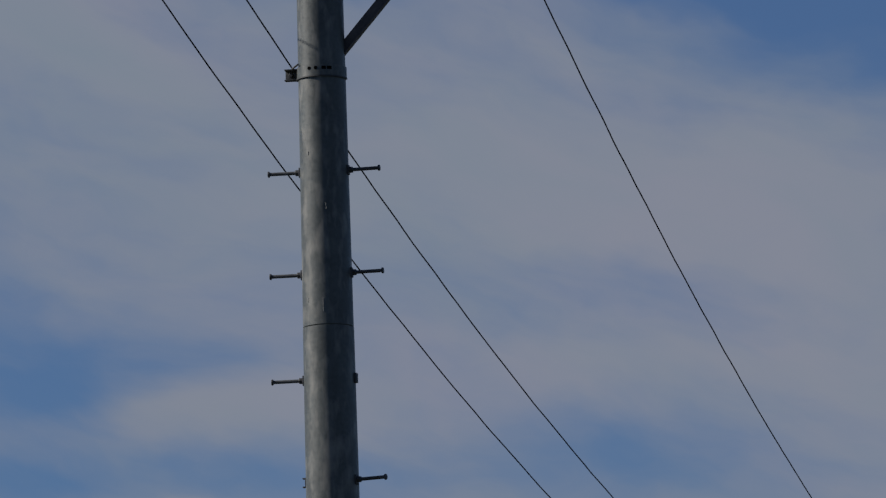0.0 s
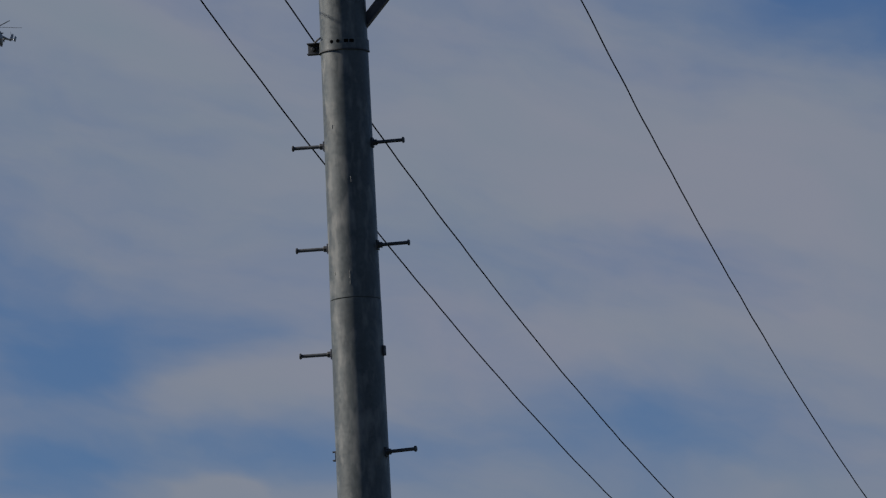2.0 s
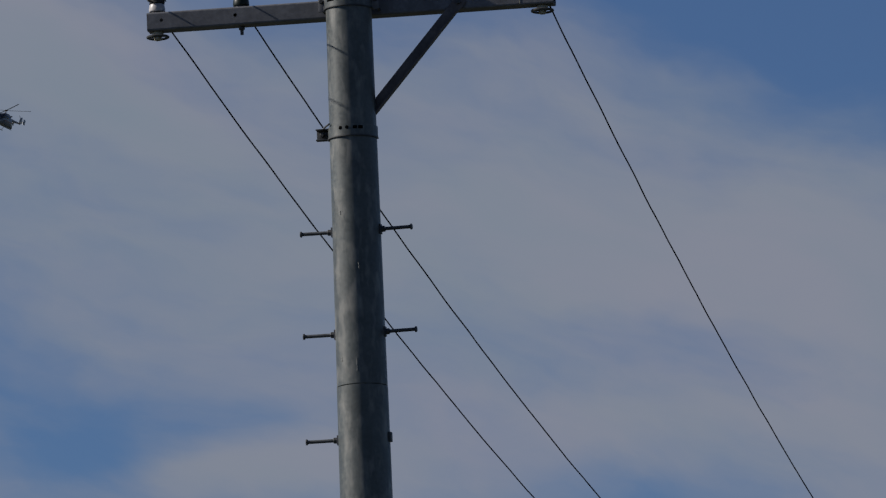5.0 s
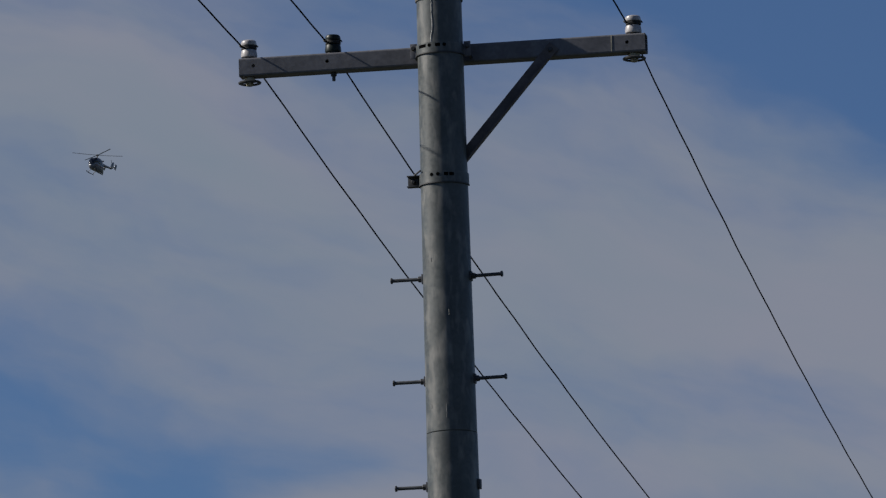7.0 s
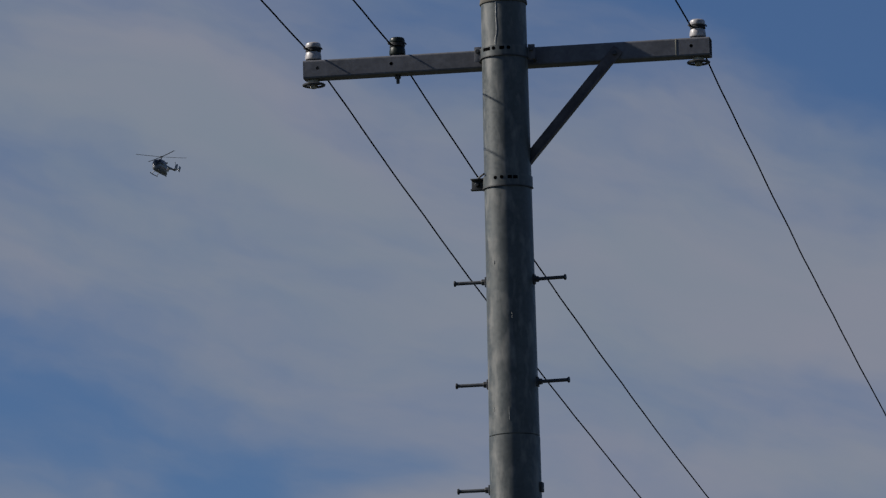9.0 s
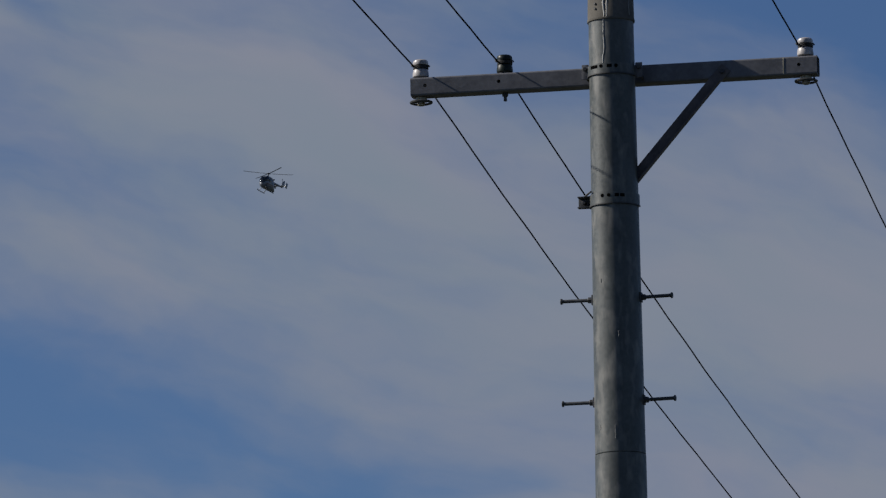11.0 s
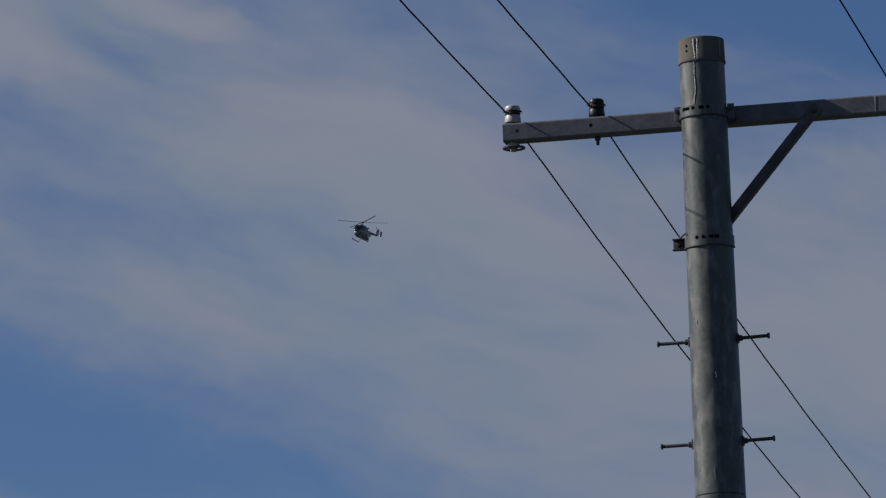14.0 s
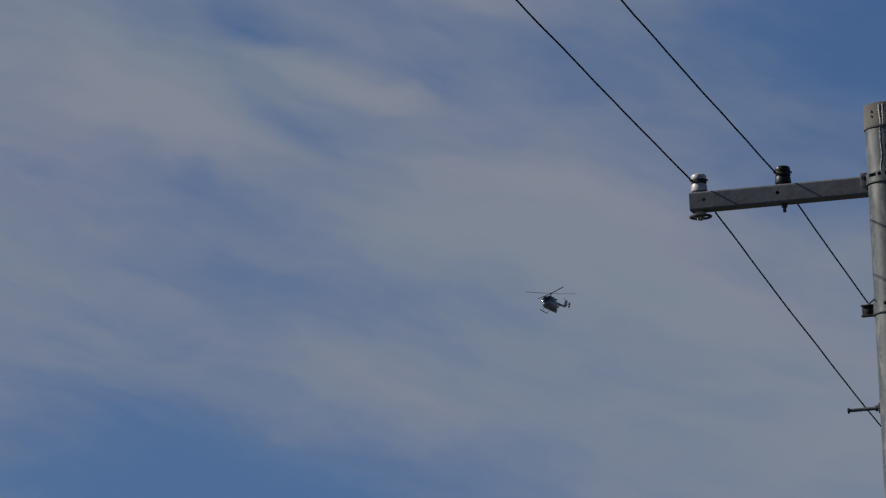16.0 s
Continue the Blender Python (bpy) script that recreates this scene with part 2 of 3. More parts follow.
def lathe(profile, n=24, m=Matrix(), closed=False):
    """Profile of (radius, height) turned about z. A radius of 0 closes the end."""
    bm = bmesh.new()
    rings = []
    for r, z in profile:
        if r <= 1e-6:
            rings.append([bm.verts.new(m @ Vector((0, 0, z)))])
        else:
            rings.append([bm.verts.new(m @ Vector((r * math.cos(2 * math.pi * i / n), r * math.sin(2 * math.pi * i / n), z))) for i in range(n)])
    pairs = list(zip(rings, rings[1:])) + ([(rings[-1], rings[0])] if closed else [])
    for a, b in pairs:
        for i in range(n):
            j = (i + 1) % n
            if len(a) == 1 and len(b) == 1:
                continue
            if len(a) == 1:
                bm.faces.new((a[0], b[i], b[j]))
            elif len(b) == 1:
                bm.faces.new((a[i], a[j], b[0]))
            else:
                bm.faces.new((a[i], a[j], b[j], b[i]))
    bmesh.ops.recalc_face_normals(bm, faces=bm.faces)
    return smooth_bm(bm)


def rod(r, z0, z1, n=16, m=Matrix(), chamfer=0.0):
    c = chamfer
    prof = [(0, z0), (r - c, z0), (r, z0 + c), (r, z1 - c), (r - c, z1), (0, z1)] if c else [(0, z0), (r, z0), (r, z1), (0, z1)]
    return lathe(prof, n, m)


def box(sx, sy, sz, m=Matrix(), bevel=0.0):
    bm = bmesh.new()
    bmesh.ops.create_cube(bm, size=1, matrix=Matrix.Diagonal((sx, sy, sz, 1)))
    if bevel:
        bmesh.ops.bevel(bm, geom=bm.edges[:], offset=bevel, segments=2, affect="EDGES", profile=0.6)
    bmesh.ops.transform(bm, matrix=m, verts=bm.verts)
    return smooth_bm(bm)


def join(*parts):
    out = bmesh.new()
    for b in parts:
        me = bpy.data.meshes.new("tmp")
        b.to_mesh(me)
        b.free()
        out.from_mesh(me)
        bpy.data.meshes.remove(me)
    return out


def sweep(points, r, n=8):
    """A round tube along points."""
    bm, rings = bmesh.new(), []
    pts = [Vector(p) for p in points]
    for i, p in enumerate(pts):
        d = (pts[min(i + 1, len(pts) - 1)] - pts[max(i - 1, 0)]).normalized()
        side = d.cross(Vector((0, 0, 1)))
        if side.length < 1e-3:
            side = d.cross(Vector((1, 0, 0)))
        side.normalize()
        up = side.cross(d)
        rings.append([bm.verts.new(p + (side * math.cos(2 * math.pi * k / n) + up * math.sin(2 * math.pi * k / n)) * r) for k in range(n)])
    for a, b in zip(rings, rings[1:]):
        for k in range(n):
            bm.faces.new((a[k], a[(k + 1) % n], b[(k + 1) % n], b[k]))
    bm.faces.new(rings[0]), bm.faces.new(rings[-1])
    bmesh.ops.recalc_face_normals(bm, faces=bm.faces)
    return smooth_bm(bm)


def strap(r0, r1, z0, z1, a0, a1, n=36):
    """A curved plate round the pole from heading a0 to a1 (degrees, 0 is towards -y, positive towards +x)."""
    bm, rings = bmesh.new(), []
    for i in range(n + 1):
        a = radians(a0 + (a1 - a0) * i / n)
        s, c = math.sin(a), -math.cos(a)
        rings.append([bm.verts.new((s * r, c * r, z)) for r, z in ((r0, z0), (r1, z0), (r1, z1), (r0, z1))])
    for a, b in zip(rings, rings[1:]):
        for k in range(4):
            bm.faces.new((a[k], a[(k + 1) % 4], b[(k + 1) % 4], b[k]))
    bm.faces.new(rings[0]), bm.faces.new(rings[-1])
    bmesh.ops.recalc_face_normals(bm, faces=bm.faces)
    return smooth_bm(bm)


def aim(p, d):
    """The pose at p whose z axis points along d."""
    return Matrix.Translation(p) @ Vector(d).to_track_quat("Z", "Y").to_matrix().to_4x4()


# ================= ground =================
bm = bmesh.new()
bmesh.ops.create_grid(bm, x_segments=60, y_segments=60, size=1)
for v in bm.verts:
    d = max(abs(v.co.x), abs(v.co.y))
    v.co *= 40 + 2960 * d ** 4
    v.co.z = 0.12 * noise.noise(v.co * 0.05) * min(1, max(0, (Vector((v.co.x, v.co.y)).length - 2) / 10))
tagged(finish("ground", bm, GROUND), "dry grass and bare soil under the power line", "ground", kind="structure")

# ================= the pole =================
POLE_X = 0.006
LEAN = 0.0055
POLE = pose(0.057, 0, 0, 0, -math.degrees(LEAN), 0)      # the pole leans a hand to one side
TOP = 10.296


def pole_radius(z):
    return 0.1157 + (TOP - z) * 0.0060 + (0.0012 if z < 7.907 else 0.0)


def build_pole():
    pole = thing("utility_pole", POLE, "tall tapered galvanised steel utility pole with step bolts", "utility pole")
    part("upper_shaft", lathe([(pole_radius(7.80) - 0.006, 7.80), (pole_radius(7.91) - 0.006, 7.9076), (pole_radius(7.91) - 0.0008, 7.9085)] + [(pole_radius(z), z) for z in (7.910, 7.912, 7.920)] + [(pole_radius(7.910 + i * 0.098), 7.910 + i * 0.098) for i in range(1, 25)] + [(0.114, TOP - 0.03), (0, TOP - 0.03)], 72),
         GALV_POLE, pole, "weathered galvanised upper tube with pale mottling")
    part("lower_shaft", lathe([(0, -0.02), (pole_radius(0), -0.02)] + [(pole_radius(z), z) for z in (0.5, 1.5, 2.5, 3.5, 4.5, 5.5, 6.5, 7.2, 7.890, 7.898, 7.904)] + [(pole_radius(7.9) - 0.0004, 7.9045), (pole_radius(7.9) - 0.006, 7.9049)], 72),
         GALV_POLE, pole, "slightly wider galvanised lower tube")
    cap = part("cap", lathe([(pole_radius(10.2) + 0.0005, 10.168), (0.1225, 10.168), (0.1235, 10.174), (0.1225, 10.182), (0.1205, 10.186), (0.1185, TOP - 0.006),
                             (0.115, TOP), (0.05, TOP + 0.004), (0, TOP + 0.005)], 72), CAP, pole, "dull beige cap sleeve over the pole top")
    for z in (10.226, 10.252):
        a = radians(-42)
        p = Vector((math.sin(a) * 0.1195, -math.cos(a) * 0.1195, z))
        part("screw", rod(0.0065, -0.002, 0.006, 8, aim(p, (math.sin(a), -math.cos(a), 0)), 0.001), GALV_DARK, cap)
    # the run of white paint from the cap down to the upper clamp
    rng, last = random.Random(4), None
    for lane, (top, bottom, w0, mid) in enumerate(((TOP - 0.012, 10.176, 0.010, -19.0), (TOP - 0.012, 10.178, 0.009, -10.0), (TOP - 0.02, 10.19, 0.008, 52.0), (10.166, 9.905, 0.0065, -21.0),
                                                 (8.535, 8.505, 0.004, 1.5), (8.045, 7.975, 0.0035, -9.5), (8.05, 8.03, 0.006, -50.0), (8.81, 8.79, 0.004, -40.0))):
        last, a = None, mid
        bm = bmesh.new()
        steps = 26 if lane < 4 else 6
        for i in range(steps + 1):
            z = top + (bottom - top) * i / steps
            a += rng.uniform(-0.6, 0.6) - (1.5 if lane == 3 and 17 < i < 20 else 0.16 if lane == 3 else 0)
            w = w0 * rng.uniform(0.55, 1.1)
            base = (0.1187 + (TOP - z) * 0.0187 if lane < 3 else pole_radius(z)) + 0.0004
            h = w / base * 0.5
            row = []
            for k, lift in ((-1, 0), (-0.4, 0.002), (0.4, 0.002), (1, 0)):
                t = radians(a) + h * k
                row.append(bm.verts.new((math.sin(t) * (base + lift), -math.cos(t) * (base + lift), z)))
            if last:
                for k in range(3):
                    bm.faces.new((last[k], last[k + 1], row[k + 1], row[k]))
            last = row
        part("paint_run", smooth_bm(bm), DRIP if lane in (0, 1, 3) else OLD_DRIP, pole,
             "thin run of white paint" if lane in (0, 1, 3) else "small chalky drip of old paint")

    def step(z, side, turn, whole=True):
        """A step bolt: square plate, nut, rod and round head; or the bare plate where the bolt is gone."""
        r = pole_radius(z)
        a = radians(turn)
        d = Vector((side * math.cos(a), -side * math.sin(a), 0))
        m = aim(d * (r - 0.004) + Vector((0, 0, z)), d)
        if not whole:
            if side < 0:
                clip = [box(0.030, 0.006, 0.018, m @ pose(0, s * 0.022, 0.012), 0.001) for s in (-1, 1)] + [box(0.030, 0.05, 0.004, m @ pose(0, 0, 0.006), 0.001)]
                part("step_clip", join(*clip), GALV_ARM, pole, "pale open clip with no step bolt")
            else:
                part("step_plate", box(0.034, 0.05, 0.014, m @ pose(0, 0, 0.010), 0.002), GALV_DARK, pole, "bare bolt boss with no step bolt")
            return
        # sun-side bolts and plates paler, shade-side ones darker: light put into the colour
        bolt = part("step_bolt", rod(0.0092, 0.0, 0.170, 14, m, 0.001), BOLT_SUN_SIDE if side < 0 else GALV_DARK, pole, "galvanised step bolt standing out from the pole")
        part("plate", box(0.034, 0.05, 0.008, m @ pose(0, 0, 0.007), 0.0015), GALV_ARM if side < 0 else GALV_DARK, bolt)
        part("nut", rod(0.0165, 0.010, 0.030, 6, m, 0.002), GALV_DARK, bolt)
        part("head", rod(0.0155, 0.164, 0.174, 14, m, 0.002), GALV_DARK, bolt)

    for z, left, right, turn in ((8.719, True, True, 15), (8.186, True, True, 14), (7.639, True, False, 15), (7.112, False, True, 26)):
        step(z, -1, 9.5, left)
        step(z, 1, turn, right)
    return pole


build_pole()

# ================= crossarm and clamps =================
ARM_YAW = -9.5
ARM = Matrix.Translation((POLE_X, 0, 0)) @ pose(0, 0, 0, 0, 0, ARM_YAW) @ pose(0, 0.172, 9.916, 0, -0.3, 0)
ARM_H, ARM_D, ARM_L, ARM_R = 0.097, 0.097, -1.089, 1.046


def build_crossarm():
    arm = thing("crossarm", ARM, "square hollow galvanised steel crossarm clamped behind the pole", "crossarm")
    # hollow square tube with round corners
    def outline(half, r):
        pts = []
        for cx, cz, a0 in ((1, 1, 0), (-1, 1, 90), (-1, -1, 180), (1, -1, 270)):
            for k in range(5):
                a = radians(a0 + 22.5 * k)
                pts.append((cx * (half - r) + r * math.cos(a), cz * (half - r) + r * math.sin(a)))
        return pts
    bm = bmesh.new()
    loops = []
    for half, r, x in ((ARM_H / 2, 0.010, ARM_L), (ARM_H / 2, 0.010, ARM_R), (ARM_H / 2 - 0.005, 0.006, ARM_R), (ARM_H / 2 - 0.005, 0.006, ARM_L)):
        loops.append([bm.verts.new((x, y, z)) for y, z in outline(half, r)])
    n = len(loops[0])
    for a, b in zip(loops, loops[1:] + loops[:1]):
        for k in range(n):
            bm.faces.new((a[k], a[(k + 1) % n], b[(k + 1) % n], b[k]))
    bmesh.ops.recalc_face_normals(bm, faces=bm.faces)
    smooth_bm(bm)
    for fc in bm.faces:
        fc.smooth = fc.calc_area() < 0.04
    beam = part("beam", bm, GALV_ARM, arm, "dull grey square steel tube")
    # bolt holes drilled through the front wall
    cut = new("cutter", bpy.data.meshes.new("cutter"))
    holes = join(*[rod(0.0095, -0.02, 0.02, 16, aim((x, -ARM_D / 2, z), (0, -1, 0))) for x, z in ((-1.012, 0.004), (-0.622, 0.004), (0.952, 0.004))])
    holes.to_mesh(cut.data)
    holes.free()
    cut.parent = arm
    mod = beam.modifiers.new("holes", "BOOLEAN")
    mod.object, mod.operation, mod.solver = cut, "DIFFERENCE", "EXACT"
    bpy.context.view_layer.update()
    dg = bpy.context.evaluated_depsgraph_get()
    drilled = bpy.data.meshes.new_from_object(beam.evaluated_get(dg))
    beam.modifiers.clear()
    beam.data = drilled
    bpy.data.objects.remove(cut)
    part("paint_mark", box(0.0055, 0.0015, 0.086, pose(0.872, -ARM_D / 2 - 0.0007, 0.002), 0.0005), CREAM, arm, "pale cream paint mark across the arm")
    # brace: a channel from the arm's front wall down to the pole's side
    inv = ARM.inverted()
    a, b = inv @ Vector((0.590, 0.018, 9.928)), inv @ Vector((0.048, 0.010, 9.273))
    d = (b - a).normalized()
    front = Vector((0, -1, 0))
    side = d.cross(front).normalized()
    front = side.cross(d)
    m = Matrix((side, front, d)).transposed().to_4x4()
    m.translation = a
    ln = (b - a).length
    flat = box(0.060, 0.006, ln, m @ pose(0, 0, ln / 2), 0.0015)
    leg = box(0.006, 0.034, ln - 0.09, m @ pose(-0.027, 0.019, ln / 2 + 0.03), 0.0015)
    brace = part("brace", join(flat, leg), BRACE, arm, "dark angle-iron brace from the arm to the pole")
    for z in (0.03,):
        part("bolt", rod(0.013, 0.002, 0.016, 6, Matrix.Translation(m @ Vector((0, 0.003, z))) @ aim((0, 0, 0), front).to_3x3().to_4x4(), 0.002), GALV_DARK, brace)
    return arm


build_crossarm()


def build_clamp(z, h, label, ears, holes):
    """A half band across the front of the pole with slotted holes, and ears at its ends."""
    c = thing("pole_clamp", Matrix.Translation((0.057 - LEAN * z, 0, z)) @ pose(0, 0, 0, 0, 0, ARM_YAW), label, "pole clamp", "clamps on the pole")
    r = pole_radius(z)
    part("band", strap(r + 0.0005, r + 0.006, -h / 2, h / 2, -97, 97, 48), GALV_POLE, c, "flat steel band round the pole")
    # shadow line below the band, built as a strip of darker steel
    part("shadow_strip", strap(r + 0.0005, r + 0.009, -h / 2 - 0.006, -h / 2 + 0.0005, -97, 97, 48), GALV_DARK, c, "dark strip for the shadow line under the band")
    # nothing is cut here: near-black discs and plates paint the holes' dark insides
    for a, half in holes:
        if half < 4.2:
            p = Vector((math.sin(radians(a)), -math.cos(radians(a)), 0))
            part("hole", rod(0.0095, -0.002, 0.0008, 16, aim(p * (r + 0.006) + Vector((0, 0, h * 0.18)), p)), HOLE, c, "near-black disc in place of a bolt hole's shaded inside")
        else:
            part("slot", strap(r + 0.004, r + 0.0068, h * 0.18 - 0.0085, h * 0.18 + 0.0085, a - half, a + half, 6), HOLE, c, "near-black plate in place of a slot's shaded inside")
    for kind, side in ears:
        if kind == "box":
            # open channel clip
            x = side * (r + 0.036)
            clip = part("clip", join(box(0.070, 0.006, 0.056, pose(x, 0.022, 0), 0.001), box(0.070, 0.040, 0.006, pose(x, 0.003, 0.027), 0.001),
                                     box(0.070, 0.040, 0.006, pose(x, 0.003, -0.027), 0.001)), GALV_DARK, c, "open channel clip at the band's end")
            part("bolt", rod(0.011, -0.02, 0.03, 6, aim((x + side * 0.004, 0.02, 0), (0, -1, 0)), 0.002), GALV_DARK, clip)
            part("hook", sweep([(side * (r - 0.01), -0.07, 0.042), (side * (r + 0.008), -0.045, 0.038), (side * (r + 0.028), -0.03, 0.026)], 0.005, 8), GALV_DARK, clip)
        else:
            x = side * (r + 0.022)
            ear = part("ear", join(box(0.036, 0.008, 0.078, pose(x, 0.0, 0.004), 0.002), box(0.008, 0.06, 0.060, pose(side * (r + 0.008), 0.02, 0.0), 0.002)), GALV_ARM, c, "upright ear bolted through to the arm")
            part("bolt", rod(0.012, 0.0, 0.016, 6, aim((x + side * 0.002, -0.004, 0.018), (0, -1, 0)), 0.002), GALV_DARK, ear)
            part("stud", rod(0.007, 0.0, 0.12, 10, aim((x + side * 0.002, 0.0, -0.018), (0, 1, 0))), GALV_DARK, ear)
    return c


build_clamp(9.910, 0.050, "galvanised clamp holding the crossarm to the pole", (("ear", -1), ("ear", 1)),
            ((-40, 12), (-18, 4), (3, 6), (19, 4)))
build_clamp(9.230, 0.056, "lower galvanised clamp with a square clip at one end", (("box", -1),),
            ((-21, 4), (-5, 4), (14, 5), (27, 5.5)))

# ================= insulators =================
ARM_TOP = ARM_H / 2


def build_insulator(x, white):
    mat = PORCELAIN if white else DARK_GLAZE
    ins = thing("pin_insulator", ARM @ pose(x, 0, ARM_TOP),
                "white porcelain pin insulator with a tied wire, on the crossarm" if white else "dark glazed pin insulator with a tied wire, on the crossarm", "insulator", "insulators on the crossarm")
    # added dark ring gives the shaded gap under the body its dark line
    part("gap_ring", rod(0.034, 0.0003, 0.008, 24, Matrix(), 0.001), GALV_DARK, ins, "dark ring added for the shaded gap between the insulator and the arm")
    part("body", lathe([(0.0, 0.008), (0.038, 0.008), (0.0418, 0.011), (0.0428, 0.016), (0.0415, 0.030), (0.0395, 0.043), (0.0370, 0.048), (0.031, 0.051), (0.028, 0.055), (0.028, 0.069), (0.033, 0.071),
                        (0.0392, 0.0735), (0.0404, 0.079), (0.0398, 0.087), (0.0378, 0.0945), (0.031, 0.1000), (0.014, 0.1025), (0, 0.1025)], 32), mat, ins)
    turns = [[((0.0350 + 0.0025 * math.sin(5 * t + k + x)) * math.cos(t), (0.0350 + 0.0025 * math.cos(3 * t + k + x)) * math.sin(t), 0.0555 + 0.0065 * k + 0.002 * math.sin(2 * t + k + 3 * x))
              for t in [2 * math.pi * i / 28 for i in range(29)]] for k in range(3)]
    # the ends of the tie are twisted round the conductor on one side and stick out on the other
    ends = [[(0.034, -0.012, 0.066), (0.043, -0.006, 0.070), (0.047, 0.002, 0.064)], [(-0.030, -0.020, 0.062), (-0.042, -0.018, 0.068), (-0.047, -0.008, 0.075)]]
    part("tie", join(*[sweep(t, 0.0047, 8) for t in turns], *[sweep(e, 0.004, 8) for e in ends]), TIE, ins, "dark tie wire wound in the groove")
    part("pin", rod(0.009, -ARM_H - 0.045, 0.003, 12), GALV_DARK, ins)
    if white:
        z = -ARM_H - 0.030
        part("nut", rod(0.019, -ARM_H - 0.045, -ARM_H - 0.024, 6, Matrix(), 0.002), CREAM, ins)
        ring = part("ring", lathe([(0.046, z), (0.052, z - 0.005), (0.059, z - 0.002), (0.061, z + 0.004), (0.055, z + 0.009), (0.046, z + 0.006)], 32, closed=True), GALV_DARK, ins, "round steel ring under the arm")
        for k in range(3):
            part("spoke", box(0.036, 0.016, 0.005, pose(0, 0, z + 0.002, 0, 0, 120 * k + 90) @ pose(0.031, 0, 0), 0.001), GALV_DARK, ring)
        part("washer", rod(0.030, -ARM_H - 0.024, -ARM_H - 0.0005, 20, Matrix(), 0.003), CREAM, ins, "pale washer under the arm")
    else:
        part("nut", rod(0.016, -ARM_H - 0.020, -ARM_H - 0.0005, 6, Matrix(), 0.002), GALV_DARK, ins)
    return ins


INSULATORS = ((-1.042, True), (-0.597, False), (0.981, True))
for x, white in INSULATORS:
    build_insulator(x, white)


# ================= wires =================
def build_wire(x, far):
    """A conductor tied at the insulator's neck: a long span towards the viewer and a short one away."""
    a = ARM @ Vector((x - 0.033, 0, ARM_TOP + 0.066))
    pts = []
    for heading, slope, c, span, way in ((6.2, 0.055, 0.0006, 60, -1), (*far, 40, 1)):
        d = Vector((math.sin(radians(heading)), math.cos(radians(heading)), 0)) * way
        n = 110
        run = []
        for i in range(1, n + 1):
            s = span * (i / n) ** 1.5
            kink = 0.0026 * min(1, s) * noise.noise(Vector((s * 1.3, x * 7, way)))      # old wire never hangs quite true
            run.append(a + d * s + Vector((kink, 0, -slope * s + c * s * s + kink)))
        pts = run[::-1] + [a] if way < 0 else pts + run
    return part_wire(pts)


def part_wire(pts):
    ob = finish("overhead_wire", sweep(pts, 0.0043, 8), WIRE)
    return tagged(ob, "thin dark weathered overhead wire tied to an insulator", "power line", "wires on the crossarm")


for (x, _), far in zip(INSULATORS, ((9.0, 0.0727, 0.00176), (9.0, 0.0750, 0.00188), (8.4, 0.0732, 0.00181))):
    build_wire(x, far)


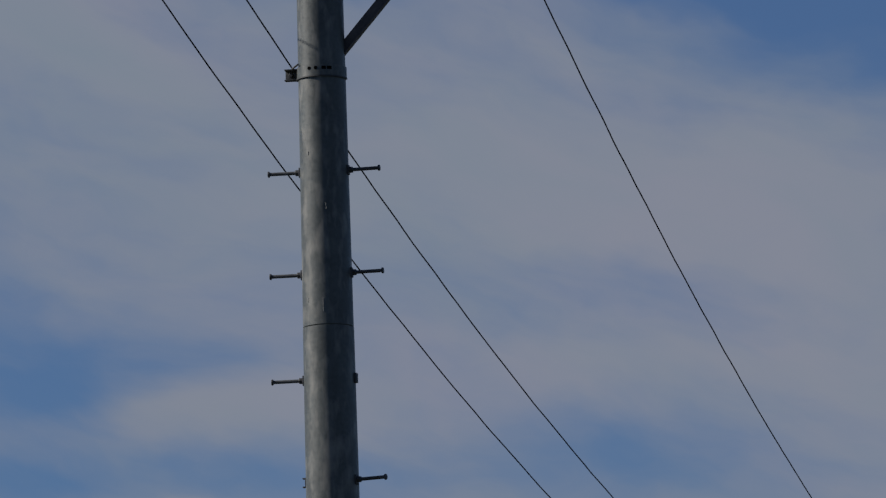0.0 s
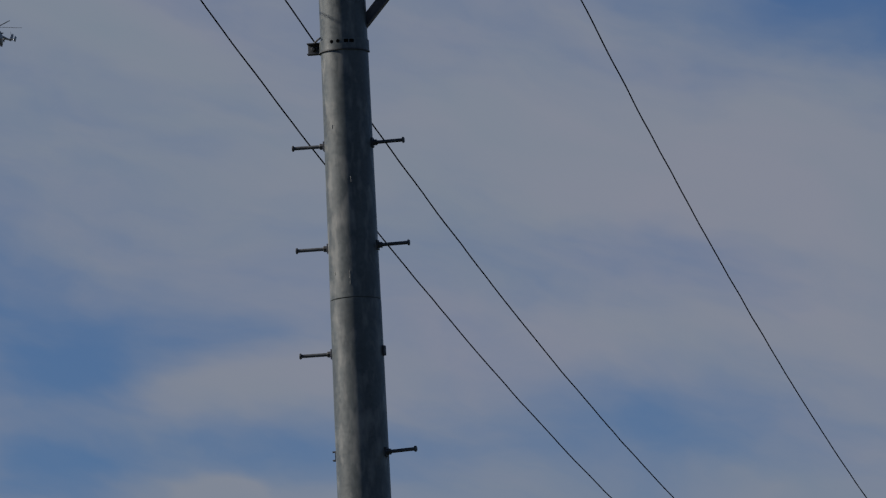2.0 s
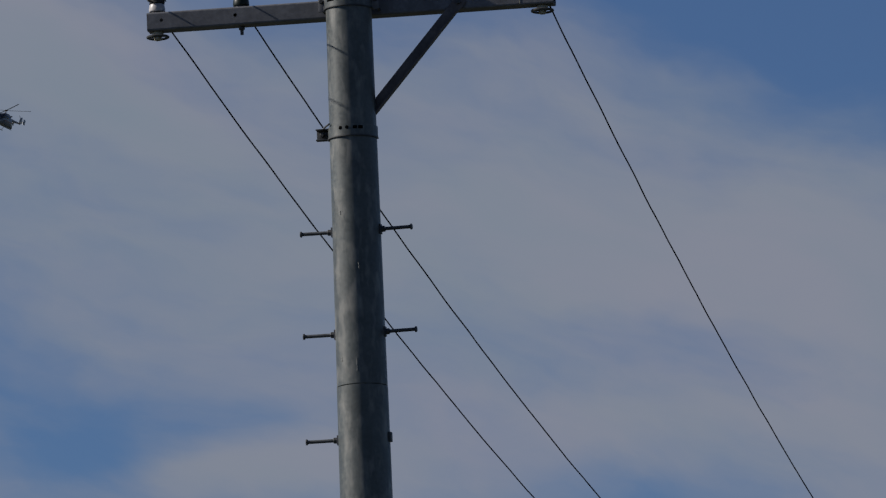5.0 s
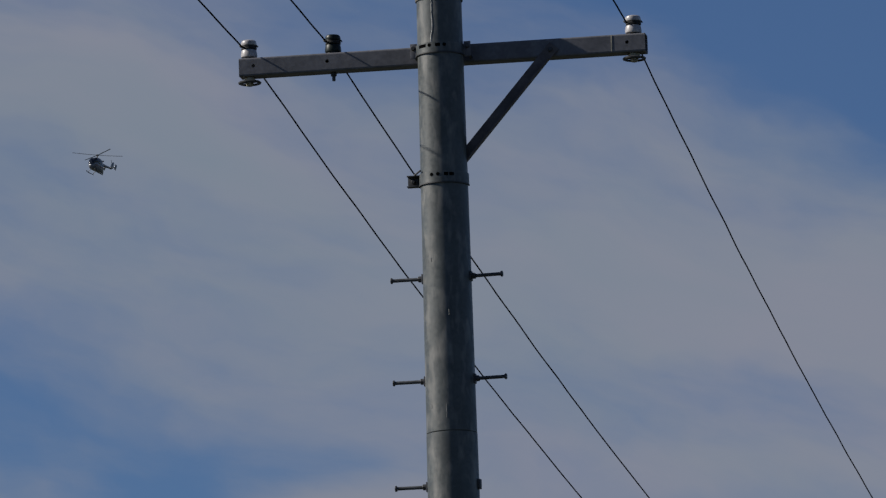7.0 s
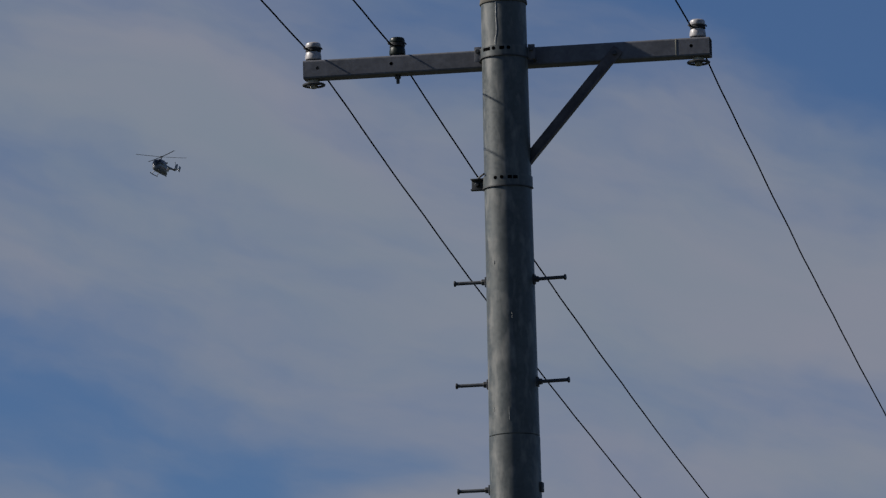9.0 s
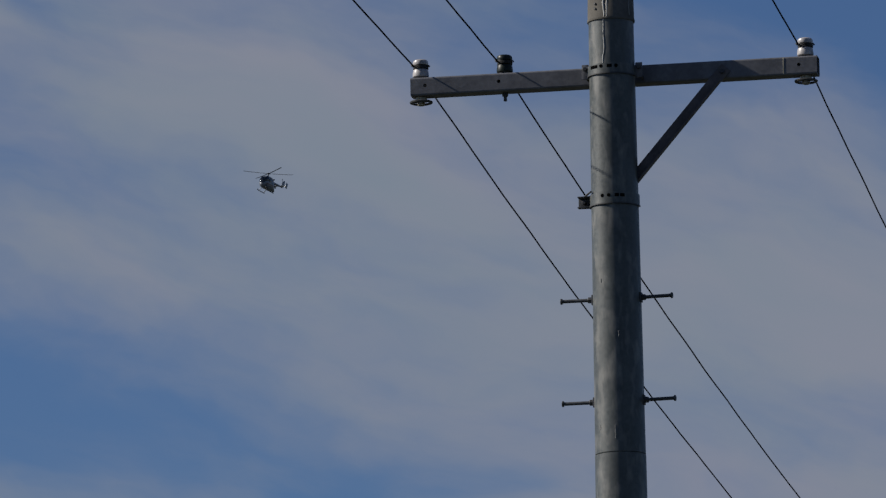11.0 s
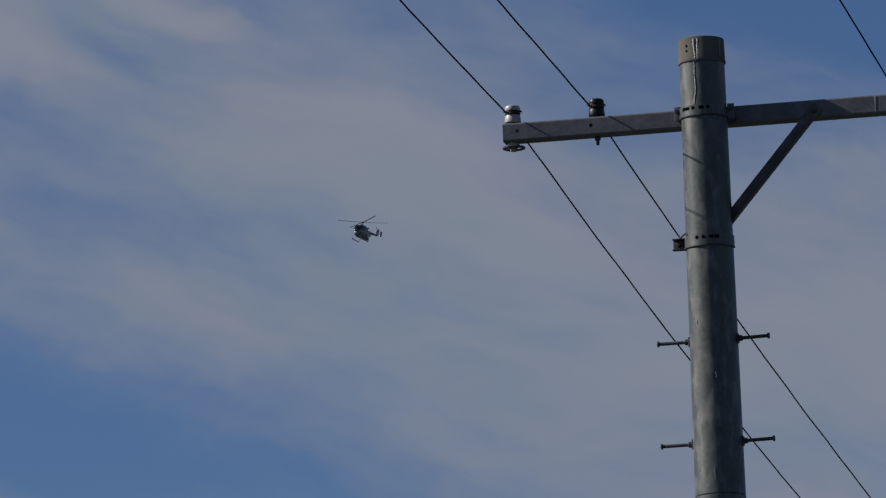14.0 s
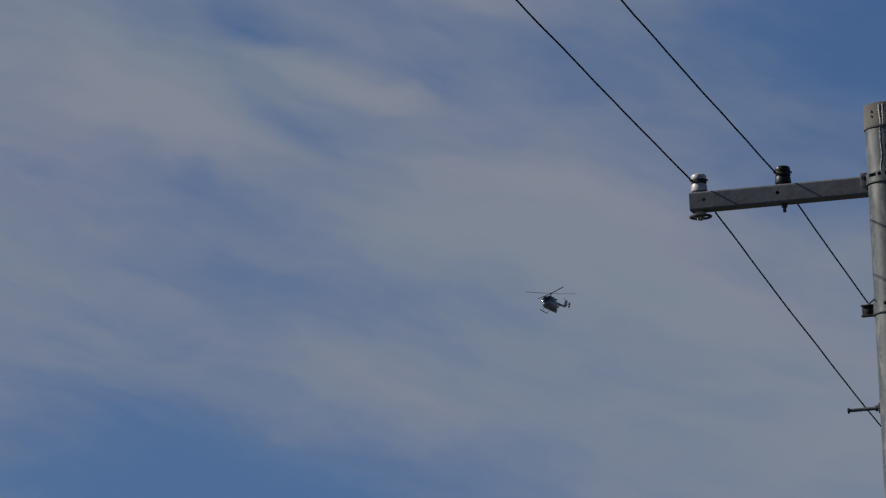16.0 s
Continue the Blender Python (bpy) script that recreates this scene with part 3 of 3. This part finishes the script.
# ================= helicopter =================
def build_helicopter(m):
    """Twin-engined light helicopter: nose along +x, z up, origin at the middle of the cabin."""
    h = thing("helicopter", m, "small dark blue-grey helicopter in flight with skids and four blades", "helicopter")

    def hull(sections, n=20):
        bm, rings = bmesh.new(), []
        for x, zc, w, hh, p in sections:
            ring = []
            for k in range(n):
                a = 2 * math.pi * k / n
                cy, cz = math.cos(a), math.sin(a)
                ring.append(bm.verts.new((x, w * math.copysign(abs(cy) ** p, cy), zc + hh * math.copysign(abs(cz) ** p, cz))))
            rings.append(ring)
        for a, b in zip(rings, rings[1:]):
            for k in range(n):
                bm.faces.new((a[k], a[(k + 1) % n], b[(k + 1) % n], b[k]))
        bm.faces.new(rings[0]), bm.faces.new(rings[-1])
        bmesh.ops.recalc_face_normals(bm, faces=bm.faces)
        return smooth_bm(bm, 50)

    body = part("fuselage", hull([(2.3, -0.65, 0.15, 0.12, 1), (2.15, -0.55, 0.5, 0.48, 0.9), (1.85, -0.35, 0.78, 0.90, 0.85), (1.3, -0.15, 0.90, 1.22, 0.8),
                                  (0.5, -0.1, 0.92, 1.32, 0.75), (-0.8, -0.1, 0.92, 1.28, 0.75), (-1.6, -0.3, 0.80, 1.02, 0.8), (-2.3, -0.75, 0.5, 0.52, 0.9), (-2.9, -1.1, 0.15, 0.12, 1)]),
                HELI_PAINT, h, "rounded blue-grey cabin")
    part("canopy", hull([(2.27, -0.30, 0.35, 0.28, 0.9), (2.02, 0.10, 0.70, 0.56, 0.85), (1.65, 0.38, 0.86, 0.66, 0.85), (1.15, 0.50, 0.93, 0.66, 0.8), (0.85, 0.52, 0.94, 0.55, 0.8)]),
         HELI_GLASS, body, "dark tinted windscreen")
    for s in (-1, 1):
        part("side_window", box(0.9, 0.03, 0.55, pose(0.25, s * 0.92, 0.42), 0.01), HELI_GLASS, body)
        part("stripe", box(3.0, 0.03, 0.16, pose(0.0, s * 0.92, -0.4), 0.01), HELI_RED, body, "dull red stripe")
    part("engine_cowl", hull([(1.0, 1.0, 0.35, 0.12, 0.9), (0.5, 1.12, 0.52, 0.34, 0.8), (-0.8, 1.12, 0.55, 0.36, 0.8), (-1.7, 1.0, 0.40, 0.28, 0.9), (-2.2, 0.85, 0.15, 0.1, 1)]),
         HELI_PAINT, h)
    for s in (-1, 1):
        part("exhaust", rod(0.13, 0, 0.4, 12, aim((-1.5, s * 0.35, 1.1), (-1, s * 0.5, 0.3))), HELI_BLACK, h)
    boom = part("tail_boom", hull([(-1.4, 0.55, 0.36, 0.36, 1), (-3.5, 0.62, 0.24, 0.25, 1), (-5.9, 0.72, 0.15, 0.17, 1)], 14), HELI_PAINT, h)
    part("tail_fin", hull([(-5.5, 0.75, 0.06, 0.25, 1), (-5.8, 1.1, 0.07, 0.62, 1), (-6.3, 1.45, 0.07, 0.75, 1), (-6.7, 1.75, 0.05, 0.5, 1)], 12), HELI_PAINT, boom)
    part("tailplane", box(0.55, 2.7, 0.06, pose(-5.2, 0, 0.75), 0.02), HELI_PAINT, boom)
    for s in (-1, 1):
        # the -y end plate is paler than the +y one
        part("end_plate", box(0.75, 0.06, 1.15, pose(-5.4, s * 1.36, 0.85, 0, -14), 0.02), HELI_LIGHT if s < 0 else HELI_PAINT, boom)
    part("tail_rotor", join(box(0.14, 0.03, 1.9, pose(-6.45, -0.25, 1.75, 0, 35), 0.01), rod(0.08, 0, 0.28, 10, aim((-6.45, 0, 1.75), (0, -1, 0)))), HELI_BLACK, boom)
    # skids
    for s in (-1, 1):
        part("skid", sweep([(1.75, s * 1.1, -1.68), (1.5, s * 1.1, -1.82), (1.2, s * 1.1, -1.88), (-1.2, s * 1.1, -1.88)], 0.075, 10), HELI_BLACK, h)
        for x in (0.95, -0.95):
            part("skid_leg", sweep([(x, s * 0.5, -1.2), (x, s * 0.98, -1.5), (x, s * 1.1, -1.87)], 0.06, 8), HELI_BLACK, h)
    part("searchlight", join(rod(0.2, 0, 0.35, 14, aim((1.5, 0.95, -1.25), (1, 0.1, -0.4)), 0.04), box(0.1, 0.1, 0.5, pose(1.5, 0.85, -1.0))), HELI_BLACK, h)
    # rotor at rest
    rotor = part("rotor_mast", join(rod(0.12, 1.2, 2.12, 12), rod(0.36, 1.98, 2.14, 16, Matrix(), 0.03)), HELI_BLACK, h)
    disc = Matrix.Translation((0, 0, 2.06)) @ pose(0, 0, 0, 7.2, 5.9, 0) @ Matrix.Translation((0, 0, -2.06))      # the disc stays nearly level as the cabin banks
    for a in ROTOR_ANGLES:
        bm = bmesh.new()
        rows = []
        for i in range(12):
            s = 0.3 + (5.85 - 0.3) * i / 11
            droop = 0.10 * (s / 5) ** 2
            c = 0.10 if i == 0 else 0.17
            rows.append([bm.verts.new((s, y, 2.06 + droop + t)) for y, t in ((-c, 0), (0, 0.035), (c * 1.2, 0.0), (0, -0.02))])
        for p, q in zip(rows, rows[1:]):
            for k in range(4):
                bm.faces.new((p[k], p[(k + 1) % 4], q[(k + 1) % 4], q[k]))
        bm.faces.new(rows[0]), bm.faces.new(rows[-1])
        bmesh.ops.transform(bm, matrix=disc @ pose(0, 0, 0, 0, 0, a), verts=bm.verts)
        bmesh.ops.recalc_face_normals(bm, faces=bm.faces)
        part("blade", smooth_bm(bm), HELI_BLACK, rotor)
    return h


ROTOR_ANGLES = (58, 148, 238, 328)
HELI_AZ, HELI_EL, HELI_DIST, HELI_TURN = -2.553, 10.962, 1650.0, 28.0
way = Vector((math.sin(radians(HELI_AZ)) * math.cos(radians(HELI_EL)), math.cos(radians(HELI_AZ)) * math.cos(radians(HELI_EL)), math.sin(radians(HELI_EL))))
build_helicopter(Matrix.Translation(EYE + way * HELI_DIST) @ pose(0, 0, 0, 0, 0, -90 - HELI_TURN) @ pose(0, 0, 0, -6, -6, 0))
